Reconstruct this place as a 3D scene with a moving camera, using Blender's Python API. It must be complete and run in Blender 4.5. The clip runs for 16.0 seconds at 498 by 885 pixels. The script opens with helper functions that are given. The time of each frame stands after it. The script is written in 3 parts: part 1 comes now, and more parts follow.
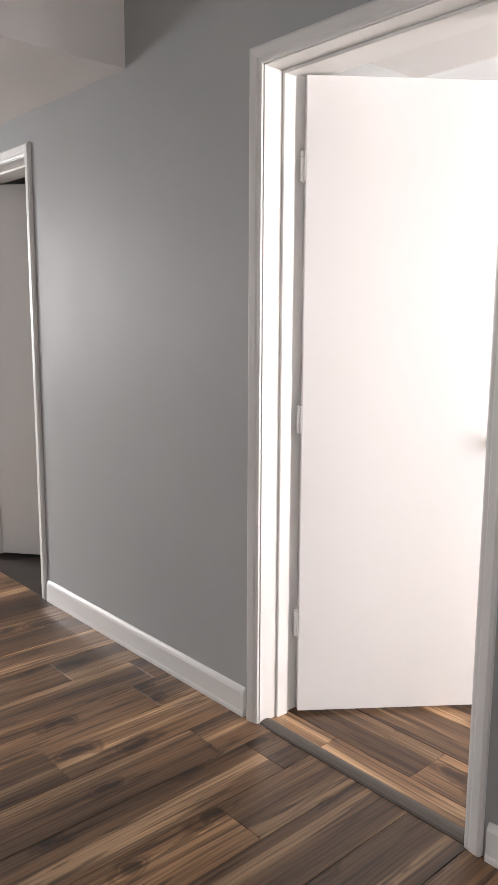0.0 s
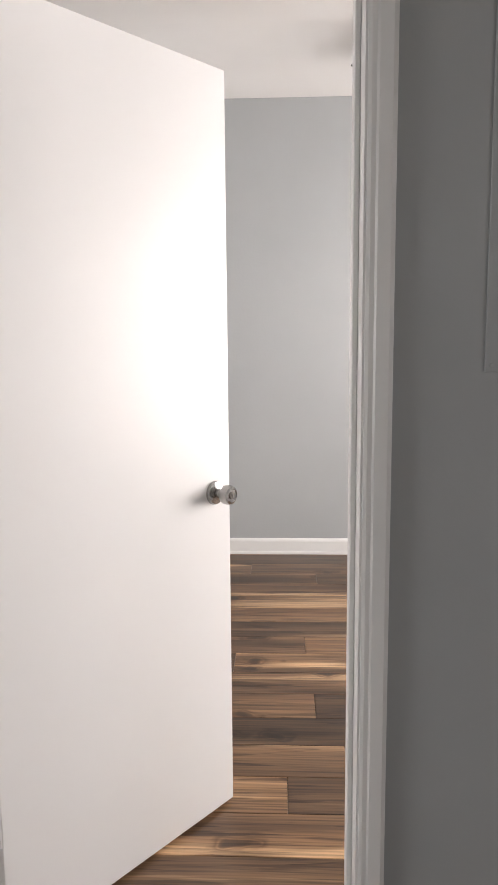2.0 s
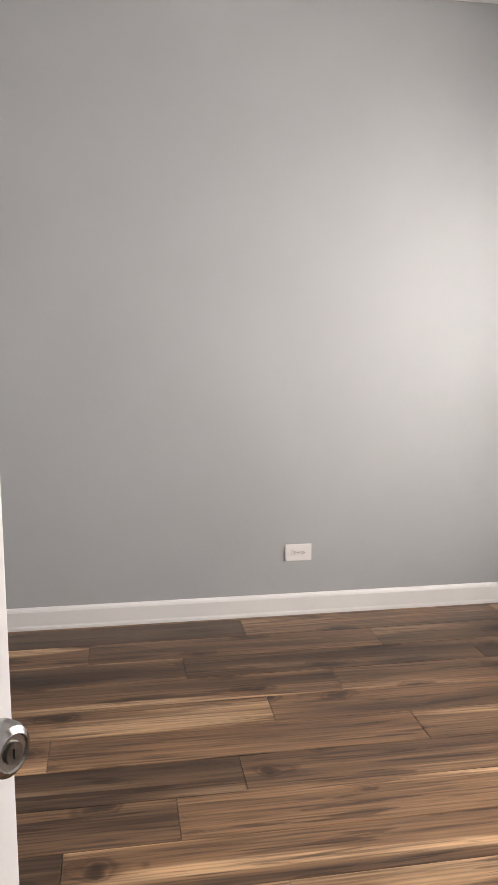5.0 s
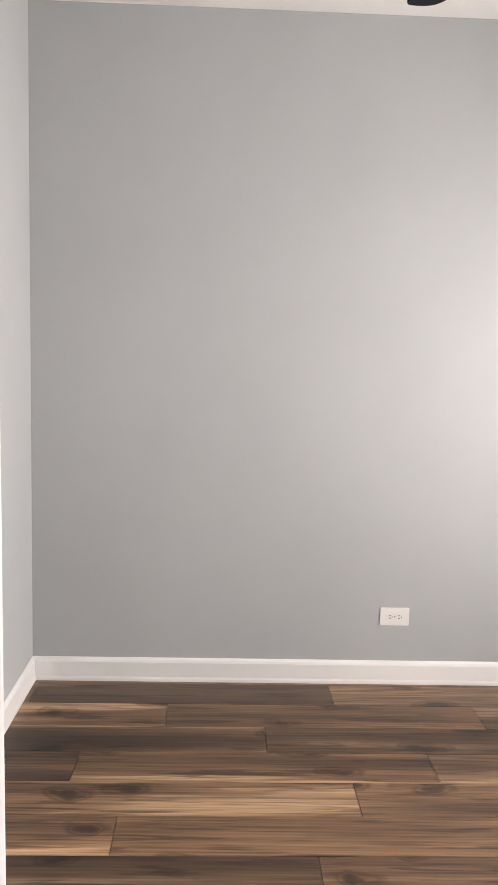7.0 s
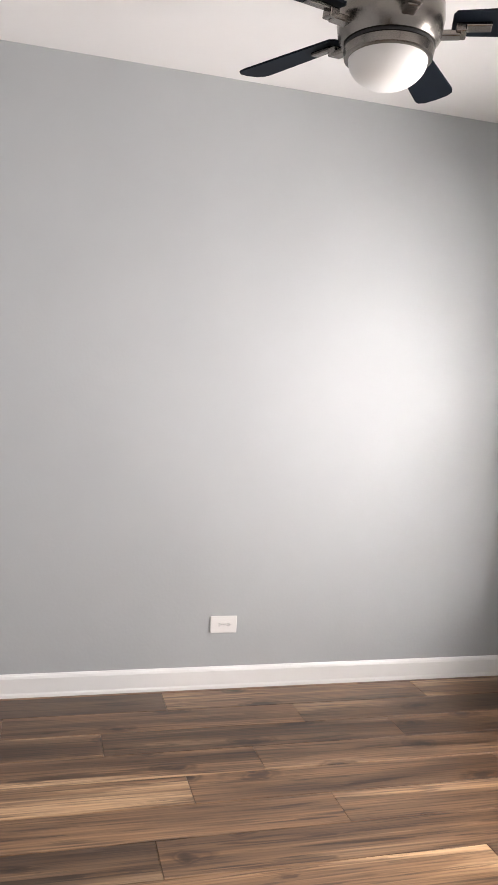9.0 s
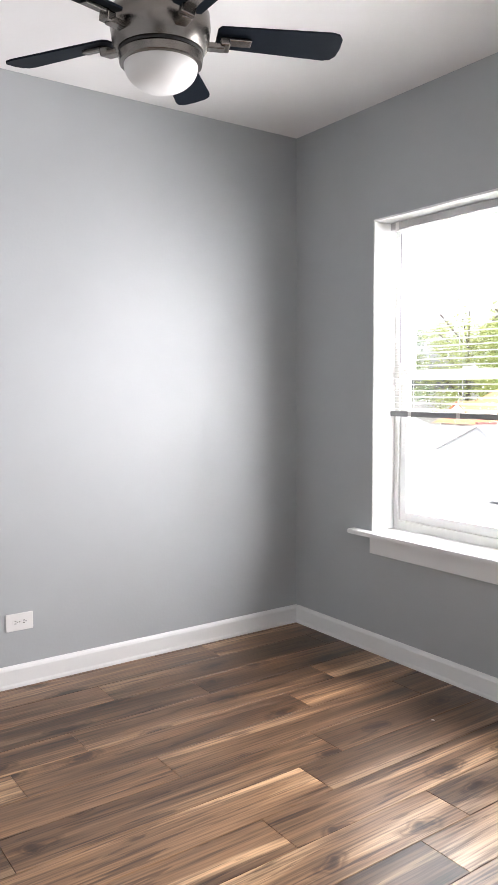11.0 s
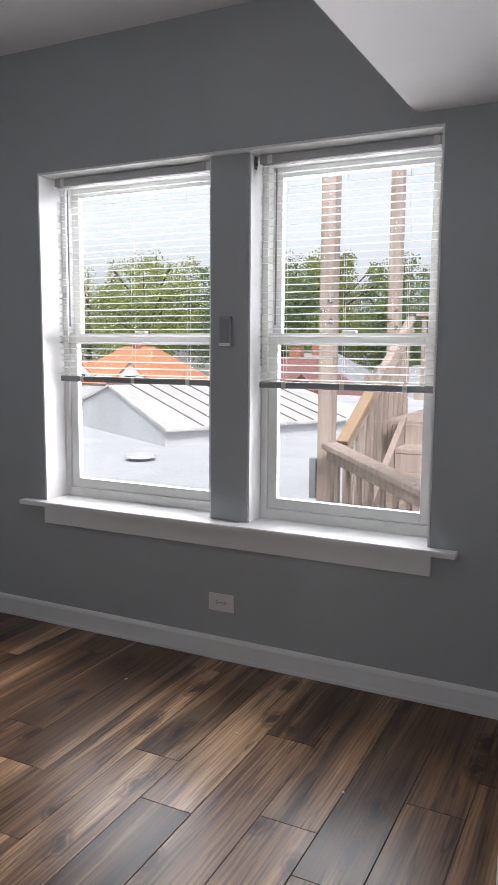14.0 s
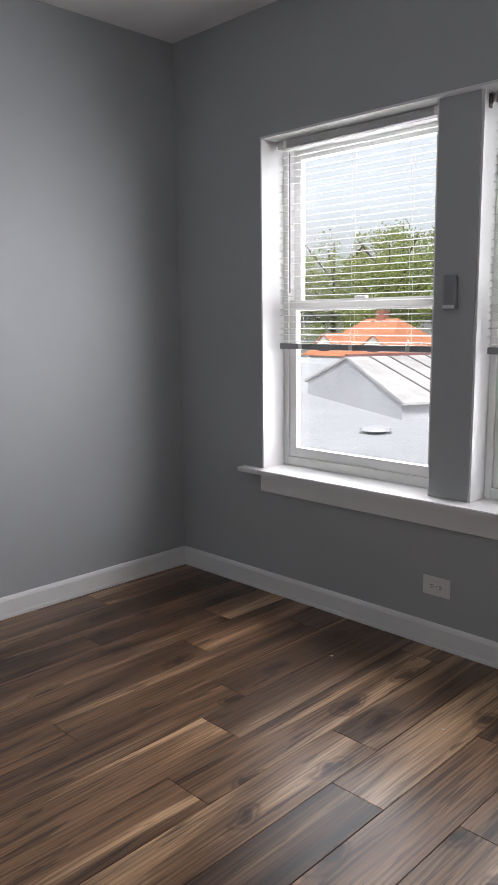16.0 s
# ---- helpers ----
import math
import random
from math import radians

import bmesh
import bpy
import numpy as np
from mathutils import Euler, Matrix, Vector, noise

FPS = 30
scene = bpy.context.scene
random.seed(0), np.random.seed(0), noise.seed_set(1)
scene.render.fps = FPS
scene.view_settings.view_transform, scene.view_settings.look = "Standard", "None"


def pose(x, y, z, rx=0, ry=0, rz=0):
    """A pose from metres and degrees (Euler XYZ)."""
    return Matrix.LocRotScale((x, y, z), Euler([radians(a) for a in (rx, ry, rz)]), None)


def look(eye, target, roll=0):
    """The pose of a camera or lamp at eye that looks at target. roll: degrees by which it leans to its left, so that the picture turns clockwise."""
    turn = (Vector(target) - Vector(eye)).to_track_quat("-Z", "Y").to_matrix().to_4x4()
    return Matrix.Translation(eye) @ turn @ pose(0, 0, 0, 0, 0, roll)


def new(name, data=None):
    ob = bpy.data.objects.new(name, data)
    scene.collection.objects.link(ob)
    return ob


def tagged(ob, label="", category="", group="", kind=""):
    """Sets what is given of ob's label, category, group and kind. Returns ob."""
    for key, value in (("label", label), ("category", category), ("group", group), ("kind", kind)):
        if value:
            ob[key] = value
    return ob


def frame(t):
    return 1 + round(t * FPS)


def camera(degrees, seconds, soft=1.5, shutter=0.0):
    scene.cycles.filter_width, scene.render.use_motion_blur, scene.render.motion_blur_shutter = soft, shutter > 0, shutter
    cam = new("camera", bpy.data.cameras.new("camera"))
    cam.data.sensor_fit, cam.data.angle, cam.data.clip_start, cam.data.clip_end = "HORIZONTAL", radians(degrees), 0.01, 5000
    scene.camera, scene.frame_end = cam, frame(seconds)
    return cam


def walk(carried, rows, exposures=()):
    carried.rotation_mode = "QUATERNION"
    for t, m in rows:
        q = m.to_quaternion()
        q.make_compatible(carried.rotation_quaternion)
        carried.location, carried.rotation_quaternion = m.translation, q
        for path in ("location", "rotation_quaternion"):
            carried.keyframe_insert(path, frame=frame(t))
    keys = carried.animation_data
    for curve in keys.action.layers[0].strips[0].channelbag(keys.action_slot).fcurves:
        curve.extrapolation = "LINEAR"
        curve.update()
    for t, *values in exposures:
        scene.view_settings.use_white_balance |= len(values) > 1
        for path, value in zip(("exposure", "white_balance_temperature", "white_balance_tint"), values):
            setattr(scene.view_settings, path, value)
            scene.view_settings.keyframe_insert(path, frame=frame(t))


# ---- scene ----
cam = camera(36.5, 16.0)
PATH = [
    (0, (1.693, -1.562, 1.309), (0.218, -0.25, 0.991), 0.3),
    (0.5, (1.416, -1.601, 1.317), (0.334, 0.056, 1.028), -0.4),
    (1, (1.137, -1.519, 1.336), (0.411, 0.322, 1.05), -0.5),
    (1.5, (0.822, -1.428, 1.351), (0.442, 0.516, 1.076), -0.7),
    (2, (0.629, -1.311, 1.358), (0.543, 0.667, 1.074), -0.5),
    (2.5, (0.507, -1.057, 1.342), (0.681, 0.915, 1.054), -0.4),
    (3, (0.425, -0.789, 1.338), (0.827, 1.15, 1.061), -0.3),
    (3.5, (0.38, -0.499, 1.316), (0.929, 1.404, 1.04), -0.2),
    (4, (0.422, -0.242, 1.294), (1.032, 1.642, 1.013), -0.1),
    (4.5, (0.49, -0.025, 1.269), (0.99, 1.894, 1.011), 0.3),
    (5, (0.602, -0.015, 1.317), (0.932, 1.935, 1.016), 0.21),
    (5.2, (0.635, 0.014, 1.302), (0.884, 1.974, 0.993), 0.25),
    (7.3, (0.645, 0.190, 1.395), (0.712, 2.177, 1.202), 1.52),
    (7.5, (0.640, 0.145, 1.358), (0.773, 2.134, 1.197), 1.54),
    (8, (0.640, -0.008, 1.382), (0.890, 1.969, 1.223), 2.84),
    (10.5, (0.371, -0.036, 1.302), (1.389, 1.681, 1.174), 0.10),
    (11, (0.313, -0.057, 1.344), (1.464, 1.572, 1.197), -0.25),
    (11.5, (0.252, 0.011, 1.306), (1.570, 1.509, 1.170), 0.02),
    (12, (0.202, 0.057, 1.323), (1.656, 1.421, 1.169), 0.26),
    (12.5, (0.167, 0.104, 1.343), (1.733, 1.336, 1.163), 0.21),
    (13, (0.156, 0.122, 1.345), (1.809, 1.229, 1.143), 0.2),
    (13.5, (0.171, 0.143, 1.356), (1.894, 1.134, 1.13), 0.2),
    (14, (0.184, 0.154, 1.369), (1.959, 1.04, 1.116), 0.4),
    (14.5, (0.19, 0.162, 1.365), (1.994, 0.984, 1.094), 0.7),
    (15, (0.19, 0.151, 1.365), (1.939, 1.081, 1.087), 0.8),
    (15.5, (0.233, 0.13, 1.365), (1.84, 1.281, 1.06), 0.2),
    (16, (0.374, 0.147, 1.336), (1.772, 1.541, 1.014), -0.6),
]
EXPOSURES = [(0.0, 2.1, 6950, 18), (1.0, 1.8, 6900, 16), (2.5, 1.75, 6950, 16), (4.0, 1.65, 7050, 17), (5.0, 1.4, 7050, 17), (8.0, 1.75, 6900, 17), (10.5, 1.75, 6500, 15), (11.0, 1.7, 6400, 15), (12.0, 1.15, 6300, 16), (14.0, 0.45, 6200, 16), (16.0, 0.35, 6250, 16)]
walk(cam, [(t, look(eye, target, roll)) for t, eye, target, roll in PATH], EXPOSURES)

# ---- world and light ----
world = bpy.data.worlds.new("sky")
scene.world = world
world.use_nodes = True
wn = world.node_tree
sky = wn.nodes.new("ShaderNodeTexSky")
sky.sky_type, sky.sun_disc = "NISHITA", False
sky.sun_elevation, sky.sun_rotation = radians(46), radians(-122)
sky.air_density, sky.dust_density, sky.ozone_density = 1.0, 4.0, 1.0
overcast = wn.nodes.new("ShaderNodeHueSaturation")
overcast.inputs["Saturation"].default_value, overcast.inputs["Value"].default_value = 0.16, 1.18
wn.links.new(sky.outputs[0], overcast.inputs["Color"])
wn.links.new(overcast.outputs[0], wn.nodes["Background"].inputs[0])
wn.nodes["Background"].inputs[1].default_value = 0.15
sun = new("sun", bpy.data.lights.new("sun", "SUN"))
sun.data.energy, sun.data.angle, sun.data.color = 2.9, radians(12), (1.0, 0.97, 0.93)
sun.matrix_world = look((-40, -25, 50), (0, 0, 0))


def window_light(name, m, wide, high, watts, colour=(1.0, 0.985, 0.975)):
    lamp = new(name, bpy.data.lights.new(name, "AREA"))
    lamp.data.shape, lamp.data.size, lamp.data.size_y, lamp.data.energy = "RECTANGLE", wide, high, watts
    lamp.data.color = colour
    lamp.data.spread = radians(180)
    lamp.matrix_world = m
    return lamp


# daylight of the sky, in the openings of the windows
window_light("window_daylight", look((3.245, 2.20, 1.385), (0, 2.20, 1.385)), 0.88, 1.52, 40)
window_light("window_daylight", look((3.245, 1.181, 1.385), (0, 1.181, 1.385)), 0.80, 1.52, 27)
window_light("hall_window_daylight", look((-4.25, -1.5, 1.5), (-1.5, -1.5, 0.1)), 1.18, 1.10, 18, (0.90, 0.97, 1.0))
window_light("hall_window_daylight", look((2.62, -1.6, 1.5), (1.0, -1.6, 0.5)), 1.18, 1.10, 2.2)

# ---- materials ----
def nodes_of(name, rough=0.5, metal=0.0, spec=0.5):
    m = bpy.data.materials.new(name)
    m.use_nodes = True
    t = m.node_tree
    b = t.nodes["Principled BSDF"]
    b.inputs["Roughness"].default_value = rough
    b.inputs["Metallic"].default_value = metal
    b.inputs["Specular IOR Level"].default_value = spec
    return m, t, b


def coords(t, scale, kind="Object", shift=False):
    c = t.nodes.new("ShaderNodeTexCoord")
    mp = t.nodes.new("ShaderNodeMapping")
    mp.inputs["Scale"].default_value = scale
    out = c.outputs[kind]
    if shift:
        info = t.nodes.new("ShaderNodeObjectInfo")
        mul = t.nodes.new("ShaderNodeVectorMath")
        mul.operation = "MULTIPLY_ADD"
        comb = t.nodes.new("ShaderNodeCombineXYZ")
        for n in range(3):
            t.links.new(info.outputs["Random"], comb.inputs[n])
        t.links.new(comb.outputs[0], mul.inputs[0])
        mul.inputs[1].default_value = (37.0, 91.0, 53.0)
        t.links.new(out, mul.inputs[2])
        out = mul.outputs[0]
    t.links.new(out, mp.inputs["Vector"])
    return mp.outputs[0]


def noise_of(t, vec, scale, detail=3.0, distortion=0.0):
    n = t.nodes.new("ShaderNodeTexNoise")
    n.inputs["Scale"].default_value, n.inputs["Detail"].default_value = scale, detail
    n.inputs["Distortion"].default_value = distortion
    t.links.new(vec, n.inputs["Vector"])
    return n.outputs["Fac"]


def ramp(t, fac, stops):
    r = t.nodes.new("ShaderNodeValToRGB")
    while len(r.color_ramp.elements) < len(stops):
        r.color_ramp.elements.new(0.5)
    for e, (p, c) in zip(r.color_ramp.elements, stops):
        e.position, e.color = p, (*c, 1)
    t.links.new(fac, r.inputs[0])
    return r.outputs[0]


def mixed(t, fac, a, b, mode="MIX"):
    m = t.nodes.new("ShaderNodeMix")
    m.data_type, m.blend_type = "RGBA", mode
    for sock, v in ((m.inputs[0], fac), (m.inputs[6], a), (m.inputs[7], b)):
        if isinstance(v, (int, float)):
            sock.default_value = v
        elif isinstance(v, tuple):
            sock.default_value = (*v, 1)
        else:
            t.links.new(v, sock)
    return m.outputs[2]


def bump(t, b, fac, strength, distance=0.001):
    n = t.nodes.new("ShaderNodeBump")
    n.inputs["Strength"].default_value, n.inputs["Distance"].default_value = strength, distance
    t.links.new(fac, n.inputs["Height"])
    t.links.new(n.outputs[0], b.inputs["Normal"])


def painted(name, colour, rough, grain=90.0, relief=0.25, vary=0.03, spec=0.5):
    """Rolled or brushed paint: faint blotches, fine relief, uneven gloss."""
    m, t, b = nodes_of(name, rough, 0, spec)
    vec = coords(t, (1, 1, 1))
    big = noise_of(t, vec, 1.7, 4)
    dark = tuple(c * (1 - vary) for c in colour)
    lite = tuple(min(1, c * (1 + vary)) for c in colour)
    t.links.new(ramp(t, big, [(0.3, dark), (0.7, lite)]), b.inputs["Base Color"])
    fine = noise_of(t, vec, grain, 3)
    bump(t, b, fine, relief, 0.0015)
    g = t.nodes.new("ShaderNodeMapRange")
    g.inputs[3].default_value, g.inputs[4].default_value = rough * 0.85, rough * 1.15
    t.links.new(noise_of(t, vec, 6.0, 4), g.inputs[0])
    t.links.new(g.outputs[0], b.inputs["Roughness"])
    return m


def metal(name, colour, rough, stretch=(1, 1, 1)):
    m, t, b = nodes_of(name, rough, 1.0)
    vec = coords(t, stretch)
    f = noise_of(t, vec, 120, 2)
    t.links.new(ramp(t, f, [(0.2, tuple(c * 0.85 for c in colour)), (0.8, colour)]), b.inputs["Base Color"])
    bump(t, b, f, 0.05, 0.0005)
    return m


def plank_wood(name):
    """Vinyl plank with brown heartwood, tan sapwood streaks and dark knots; the grain runs along x."""
    m, t, b = nodes_of(name, 0.36)
    vec = coords(t, (1, 1, 1), shift=True)

    def stretched(sx, sy):
        mp = t.nodes.new("ShaderNodeMapping")
        mp.inputs["Scale"].default_value = (sx, sy, 1)
        t.links.new(vec, mp.inputs["Vector"])
        return mp.outputs[0]
    band = noise_of(t, stretched(0.5, 8.0), 1.0, 5, 0.7)
    base = ramp(t, band, [(0.30, (0.062, 0.036, 0.022)), (0.44, (0.125, 0.074, 0.043)), (0.56, (0.20, 0.122, 0.070)), (0.62, (0.37, 0.252, 0.155)), (0.74, (0.46, 0.32, 0.20))])
    info = t.nodes.new("ShaderNodeObjectInfo")
    tone = ramp(t, info.outputs["Random"], [(0.0, (0.70, 0.66, 0.63)), (0.35, (1.08, 1.02, 0.97)), (0.65, (1.42, 1.35, 1.26)), (1.0, (1.9, 1.8, 1.66))])
    base = mixed(t, 1.0, base, tone, "MULTIPLY")
    streak = noise_of(t, stretched(3.0, 95.0), 1.0, 6, 0.4)
    base = mixed(t, 0.75, base, ramp(t, streak, [(0.36, (0.35, 0.32, 0.30)), (0.50, (1, 1, 1)), (0.66, (1.25, 1.2, 1.14))]), "MULTIPLY")
    rings = t.nodes.new("ShaderNodeTexWave")
    rings.wave_type, rings.rings_direction = "RINGS", "Z"
    rings.inputs["Scale"].default_value, rings.inputs["Distortion"].default_value = 7.0, 5.0
    rings.inputs["Detail"].default_value = 2.0
    t.links.new(stretched(0.5, 3.4), rings.inputs["Vector"])
    base = mixed(t, 0.36, base, ramp(t, rings.outputs["Fac"], [(0.1, (0.45, 0.42, 0.40)), (0.5, (1, 1, 1))]), "MULTIPLY")
    smear = noise_of(t, stretched(2.6, 38.0), 1.0, 9, 0.6)
    base = mixed(t, 0.7, base, ramp(t, smear, [(0.36, (0.22, 0.185, 0.165)), (0.42, (1, 1, 1))]), "MULTIPLY")
    vor = t.nodes.new("ShaderNodeTexVoronoi")
    vor.voronoi_dimensions = "2D"
    vor.inputs["Scale"].default_value = 1.0
    wob = t.nodes.new("ShaderNodeVectorMath")
    wob.operation = "MULTIPLY_ADD"
    wn_ = t.nodes.new("ShaderNodeTexNoise")
    wn_.inputs["Scale"].default_value = 9.0
    t.links.new(vec, wn_.inputs["Vector"])
    t.links.new(wn_.outputs["Color"], wob.inputs[0])
    wob.inputs[1].default_value = (0.35, 0.35, 0)
    t.links.new(stretched(1.9, 4.2), wob.inputs[2])
    t.links.new(wob.outputs[0], vor.inputs["Vector"])
    base = mixed(t, 0.85, base, ramp(t, vor.outputs["Distance"], [(0.04, (0.07, 0.055, 0.05)), (0.075, (0.28, 0.23, 0.20)), (0.10, (0.75, 0.70, 0.66)), (0.125, (0.45, 0.40, 0.36)), (0.17, (1, 1, 1))]), "MULTIPLY")
    t.links.new(base, b.inputs["Base Color"])
    bump(t, b, streak, 0.35, 0.0008)
    g = t.nodes.new("ShaderNodeMapRange")
    g.inputs[3].default_value, g.inputs[4].default_value = 0.27, 0.42
    t.links.new(streak, g.inputs[0])
    t.links.new(g.outputs[0], b.inputs["Roughness"])
    return m


def weathered(name, dark, light, along=(1, 14, 14), rough=0.85, scale=3.0):
    m, t, b = nodes_of(name, rough, 0, 0.3)
    f = noise_of(t, coords(t, along), scale, 5, 0.4)
    g = noise_of(t, coords(t, (1, 1, 1)), 1.3, 4)
    c = mixed(t, 0.5, ramp(t, f, [(0.3, dark), (0.7, light)]), ramp(t, g, [(0.3, dark), (0.7, light)]))
    t.links.new(c, b.inputs["Base Color"])
    bump(t, b, f, 0.4, 0.004)
    return m


def see_through(t, b, colour, share):
    """Lets a thin sheet pass a share of the light that falls on its other side."""
    tl, mx = t.nodes.new("ShaderNodeBsdfTranslucent"), t.nodes.new("ShaderNodeMixShader")
    if isinstance(colour, tuple):
        tl.inputs["Color"].default_value = (*colour, 1)
    else:
        t.links.new(colour, tl.inputs["Color"])
    mx.inputs[0].default_value = share
    t.links.new(b.outputs[0], mx.inputs[1])
    t.links.new(tl.outputs[0], mx.inputs[2])
    t.links.new(mx.outputs[0], t.nodes["Material Output"].inputs[0])


def leafy(name, a, c):
    m, t, b = nodes_of(name, 0.6, 0, 0.3)
    g = t.nodes.new("ShaderNodeNewGeometry")
    col = ramp(t, g.outputs["Random Per Island"], [(0.0, a), (1.0, c)])
    t.links.new(col, b.inputs["Base Color"])
    see_through(t, b, col, 0.5)
    return m


def pane_glass():
    m = bpy.data.materials.new("window_glass")
    m.use_nodes = True
    t = m.node_tree
    t.nodes.remove(t.nodes["Principled BSDF"])
    tr, gl, fr, mx = (t.nodes.new("ShaderNode" + k) for k in ("BsdfTransparent", "BsdfGlossy", "Fresnel", "MixShader"))
    tr.inputs[0].default_value = (0.95, 0.97, 0.96, 1)
    gl.inputs["Roughness"].default_value = 0.01
    fr.inputs["IOR"].default_value = 1.35
    t.links.new(fr.outputs[0], mx.inputs[0])
    t.links.new(tr.outputs[0], mx.inputs[1])
    t.links.new(gl.outputs[0], mx.inputs[2])
    t.links.new(mx.outputs[0], t.nodes["Material Output"].inputs[0])
    return m


WALL = painted("grey_wall_paint", (0.42, 0.438, 0.446), 0.52, 70, 0.3, 0.03, 0.2)
TRIM = painted("white_trim_paint", (0.80, 0.80, 0.79), 0.35, 40, 0.12, 0.02)
DOOR = painted("white_door_paint", (0.82, 0.82, 0.82), 0.38, 30, 0.12, 0.015)
CEIL = painted("white_ceiling_paint", (0.80, 0.79, 0.78), 0.85, 60, 0.3, 0.02, 0.3)
VINYL = painted("white_window_vinyl", (0.80, 0.80, 0.78), 0.35, 20, 0.05, 0.02)
PLASTIC = painted("white_plastic", (0.78, 0.77, 0.75), 0.35, 30, 0.03, 0.01)
GREYPLAST = painted("grey_plastic", (0.30, 0.31, 0.33), 0.45, 30, 0.05, 0.02)
SLAT = painted("blind_slat_white", (0.78, 0.78, 0.76), 0.45, 40, 0.03, 0.01)
see_through(SLAT.node_tree, SLAT.node_tree.nodes["Principled BSDF"], (0.80, 0.79, 0.76), 0.12)
RAIL = painted("blind_rail_grey", (0.26, 0.265, 0.275), 0.4, 40, 0.03, 0.01)
# the head rail is white; the shade on it is put into this grey
HEAD = painted("blind_head_rail_shaded", (0.48, 0.48, 0.48), 0.4, 40, 0.03, 0.01)
DARK = painted("dark_slot", (0.02, 0.02, 0.02), 0.6, 40, 0.05, 0.1)
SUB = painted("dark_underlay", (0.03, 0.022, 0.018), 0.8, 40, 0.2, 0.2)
STRIPM = painted("grey_brown_strip", (0.10, 0.085, 0.075), 0.45, 60, 0.2, 0.15)
NICKEL = metal("brushed_nickel", (0.23, 0.212, 0.195), 0.27, (1, 1, 12))
CHROME = metal("satin_chrome", (0.42, 0.41, 0.40), 0.22)
BLADE = painted("black_fan_blade", (0.006, 0.009, 0.014), 0.6, 60, 0.1, 0.2, 0.06)
FROST = painted("frosted_glass_bowl", (0.74, 0.73, 0.71), 0.4, 10, 0.02, 0.01)
PLANK = plank_wood("vinyl_plank")
GLASS = pane_glass()
MEMBRANE = weathered("white_roof_membrane", (0.38, 0.38, 0.39), (0.48, 0.48, 0.49), (1, 1, 1), 0.8, 0.6)
SHEET = weathered("peeling_roof_sheet", (0.34, 0.32, 0.31), (0.62, 0.60, 0.58), (2, 1, 1), 0.7, 1.6)
SEAM = weathered("dark_roof_seam", (0.12, 0.11, 0.10), (0.22, 0.2, 0.19))
ORANGE = weathered("orange_roof", (0.40, 0.15, 0.075), (0.50, 0.21, 0.105), (1, 1, 1), 0.8, 2.0)
RED = weathered("red_roof", (0.16, 0.075, 0.068), (0.22, 0.105, 0.095), (1, 1, 1), 0.8, 2.0)
SIDING = weathered("pale_siding", (0.55, 0.55, 0.54), (0.66, 0.66, 0.64), (1, 1, 8), 0.7, 2.0)
GREYROOF = weathered("grey_shingle", (0.20, 0.20, 0.21), (0.30, 0.30, 0.31), (1, 1, 1), 0.85, 3.0)
TIMBER = weathered("weathered_timber", (0.20, 0.15, 0.125), (0.50, 0.40, 0.345), (14, 14, 1), 0.85, 2.0)
FRESH = weathered("new_timber", (0.27, 0.19, 0.12), (0.40, 0.28, 0.18), (14, 14, 2), 0.8, 2.0)
BRICKM = weathered("brick", (0.22, 0.09, 0.06), (0.32, 0.14, 0.10), (1, 1, 4), 0.9, 4.0)
GROUND = weathered("street_ground", (0.10, 0.10, 0.09), (0.18, 0.17, 0.15), (1, 1, 1), 0.9, 0.2)
BARK = weathered("bark", (0.05, 0.04, 0.03), (0.12, 0.09, 0.07), (8, 8, 1))
LEAF_A = leafy("yellow_green_leaves", (0.20, 0.24, 0.06), (0.36, 0.40, 0.13))
LEAF_B = leafy("green_leaves", (0.10, 0.16, 0.07), (0.22, 0.29, 0.13))


# ---- builders ----
def box(bm, x0, x1, y0, y1, z0, z1, bevel=0.0, m=None):
    g = bmesh.ops.create_cube(bm, size=1.0)["verts"]
    bmesh.ops.transform(bm, verts=g, matrix=Matrix.Translation(((x0 + x1) / 2, (y0 + y1) / 2, (z0 + z1) / 2)) @ Matrix.Diagonal((abs(x1 - x0), abs(y1 - y0), abs(z1 - z0), 1)))
    if bevel:
        edges = list({e for v in g for e in v.link_edges})
        r = bmesh.ops.bevel(bm, geom=edges, offset=bevel, segments=2, affect="EDGES", profile=0.5)
        g = list({v for f in r["faces"] for v in f.verts} | {v for v in g if v.is_valid})
    if m is not None:
        bmesh.ops.transform(bm, verts=[v for v in g if v.is_valid], matrix=m)
    return bm


def lathe(bm, profile, segs=40, m=Matrix.Identity(4)):
    """A turned shape round z from (radius, z) pairs."""
    rings = []
    for r, z in profile:
        if r < 1e-5:
            rings.append([bm.verts.new(m @ Vector((0, 0, z)))])
        else:
            rings.append([bm.verts.new(m @ Vector((r * math.cos(2 * math.pi * k / segs), r * math.sin(2 * math.pi * k / segs), z))) for k in range(segs)])
    for a, b in zip(rings, rings[1:]):
        for k in range(segs):
            j = (k + 1) % segs
            vs = [a[k % len(a)], a[j % len(a)], b[j % len(b)], b[k % len(b)]]
            vs = list(dict.fromkeys(vs))
            if len(vs) > 2:
                bm.faces.new(vs)
    bmesh.ops.recalc_face_normals(bm, faces=bm.faces)
    return bm


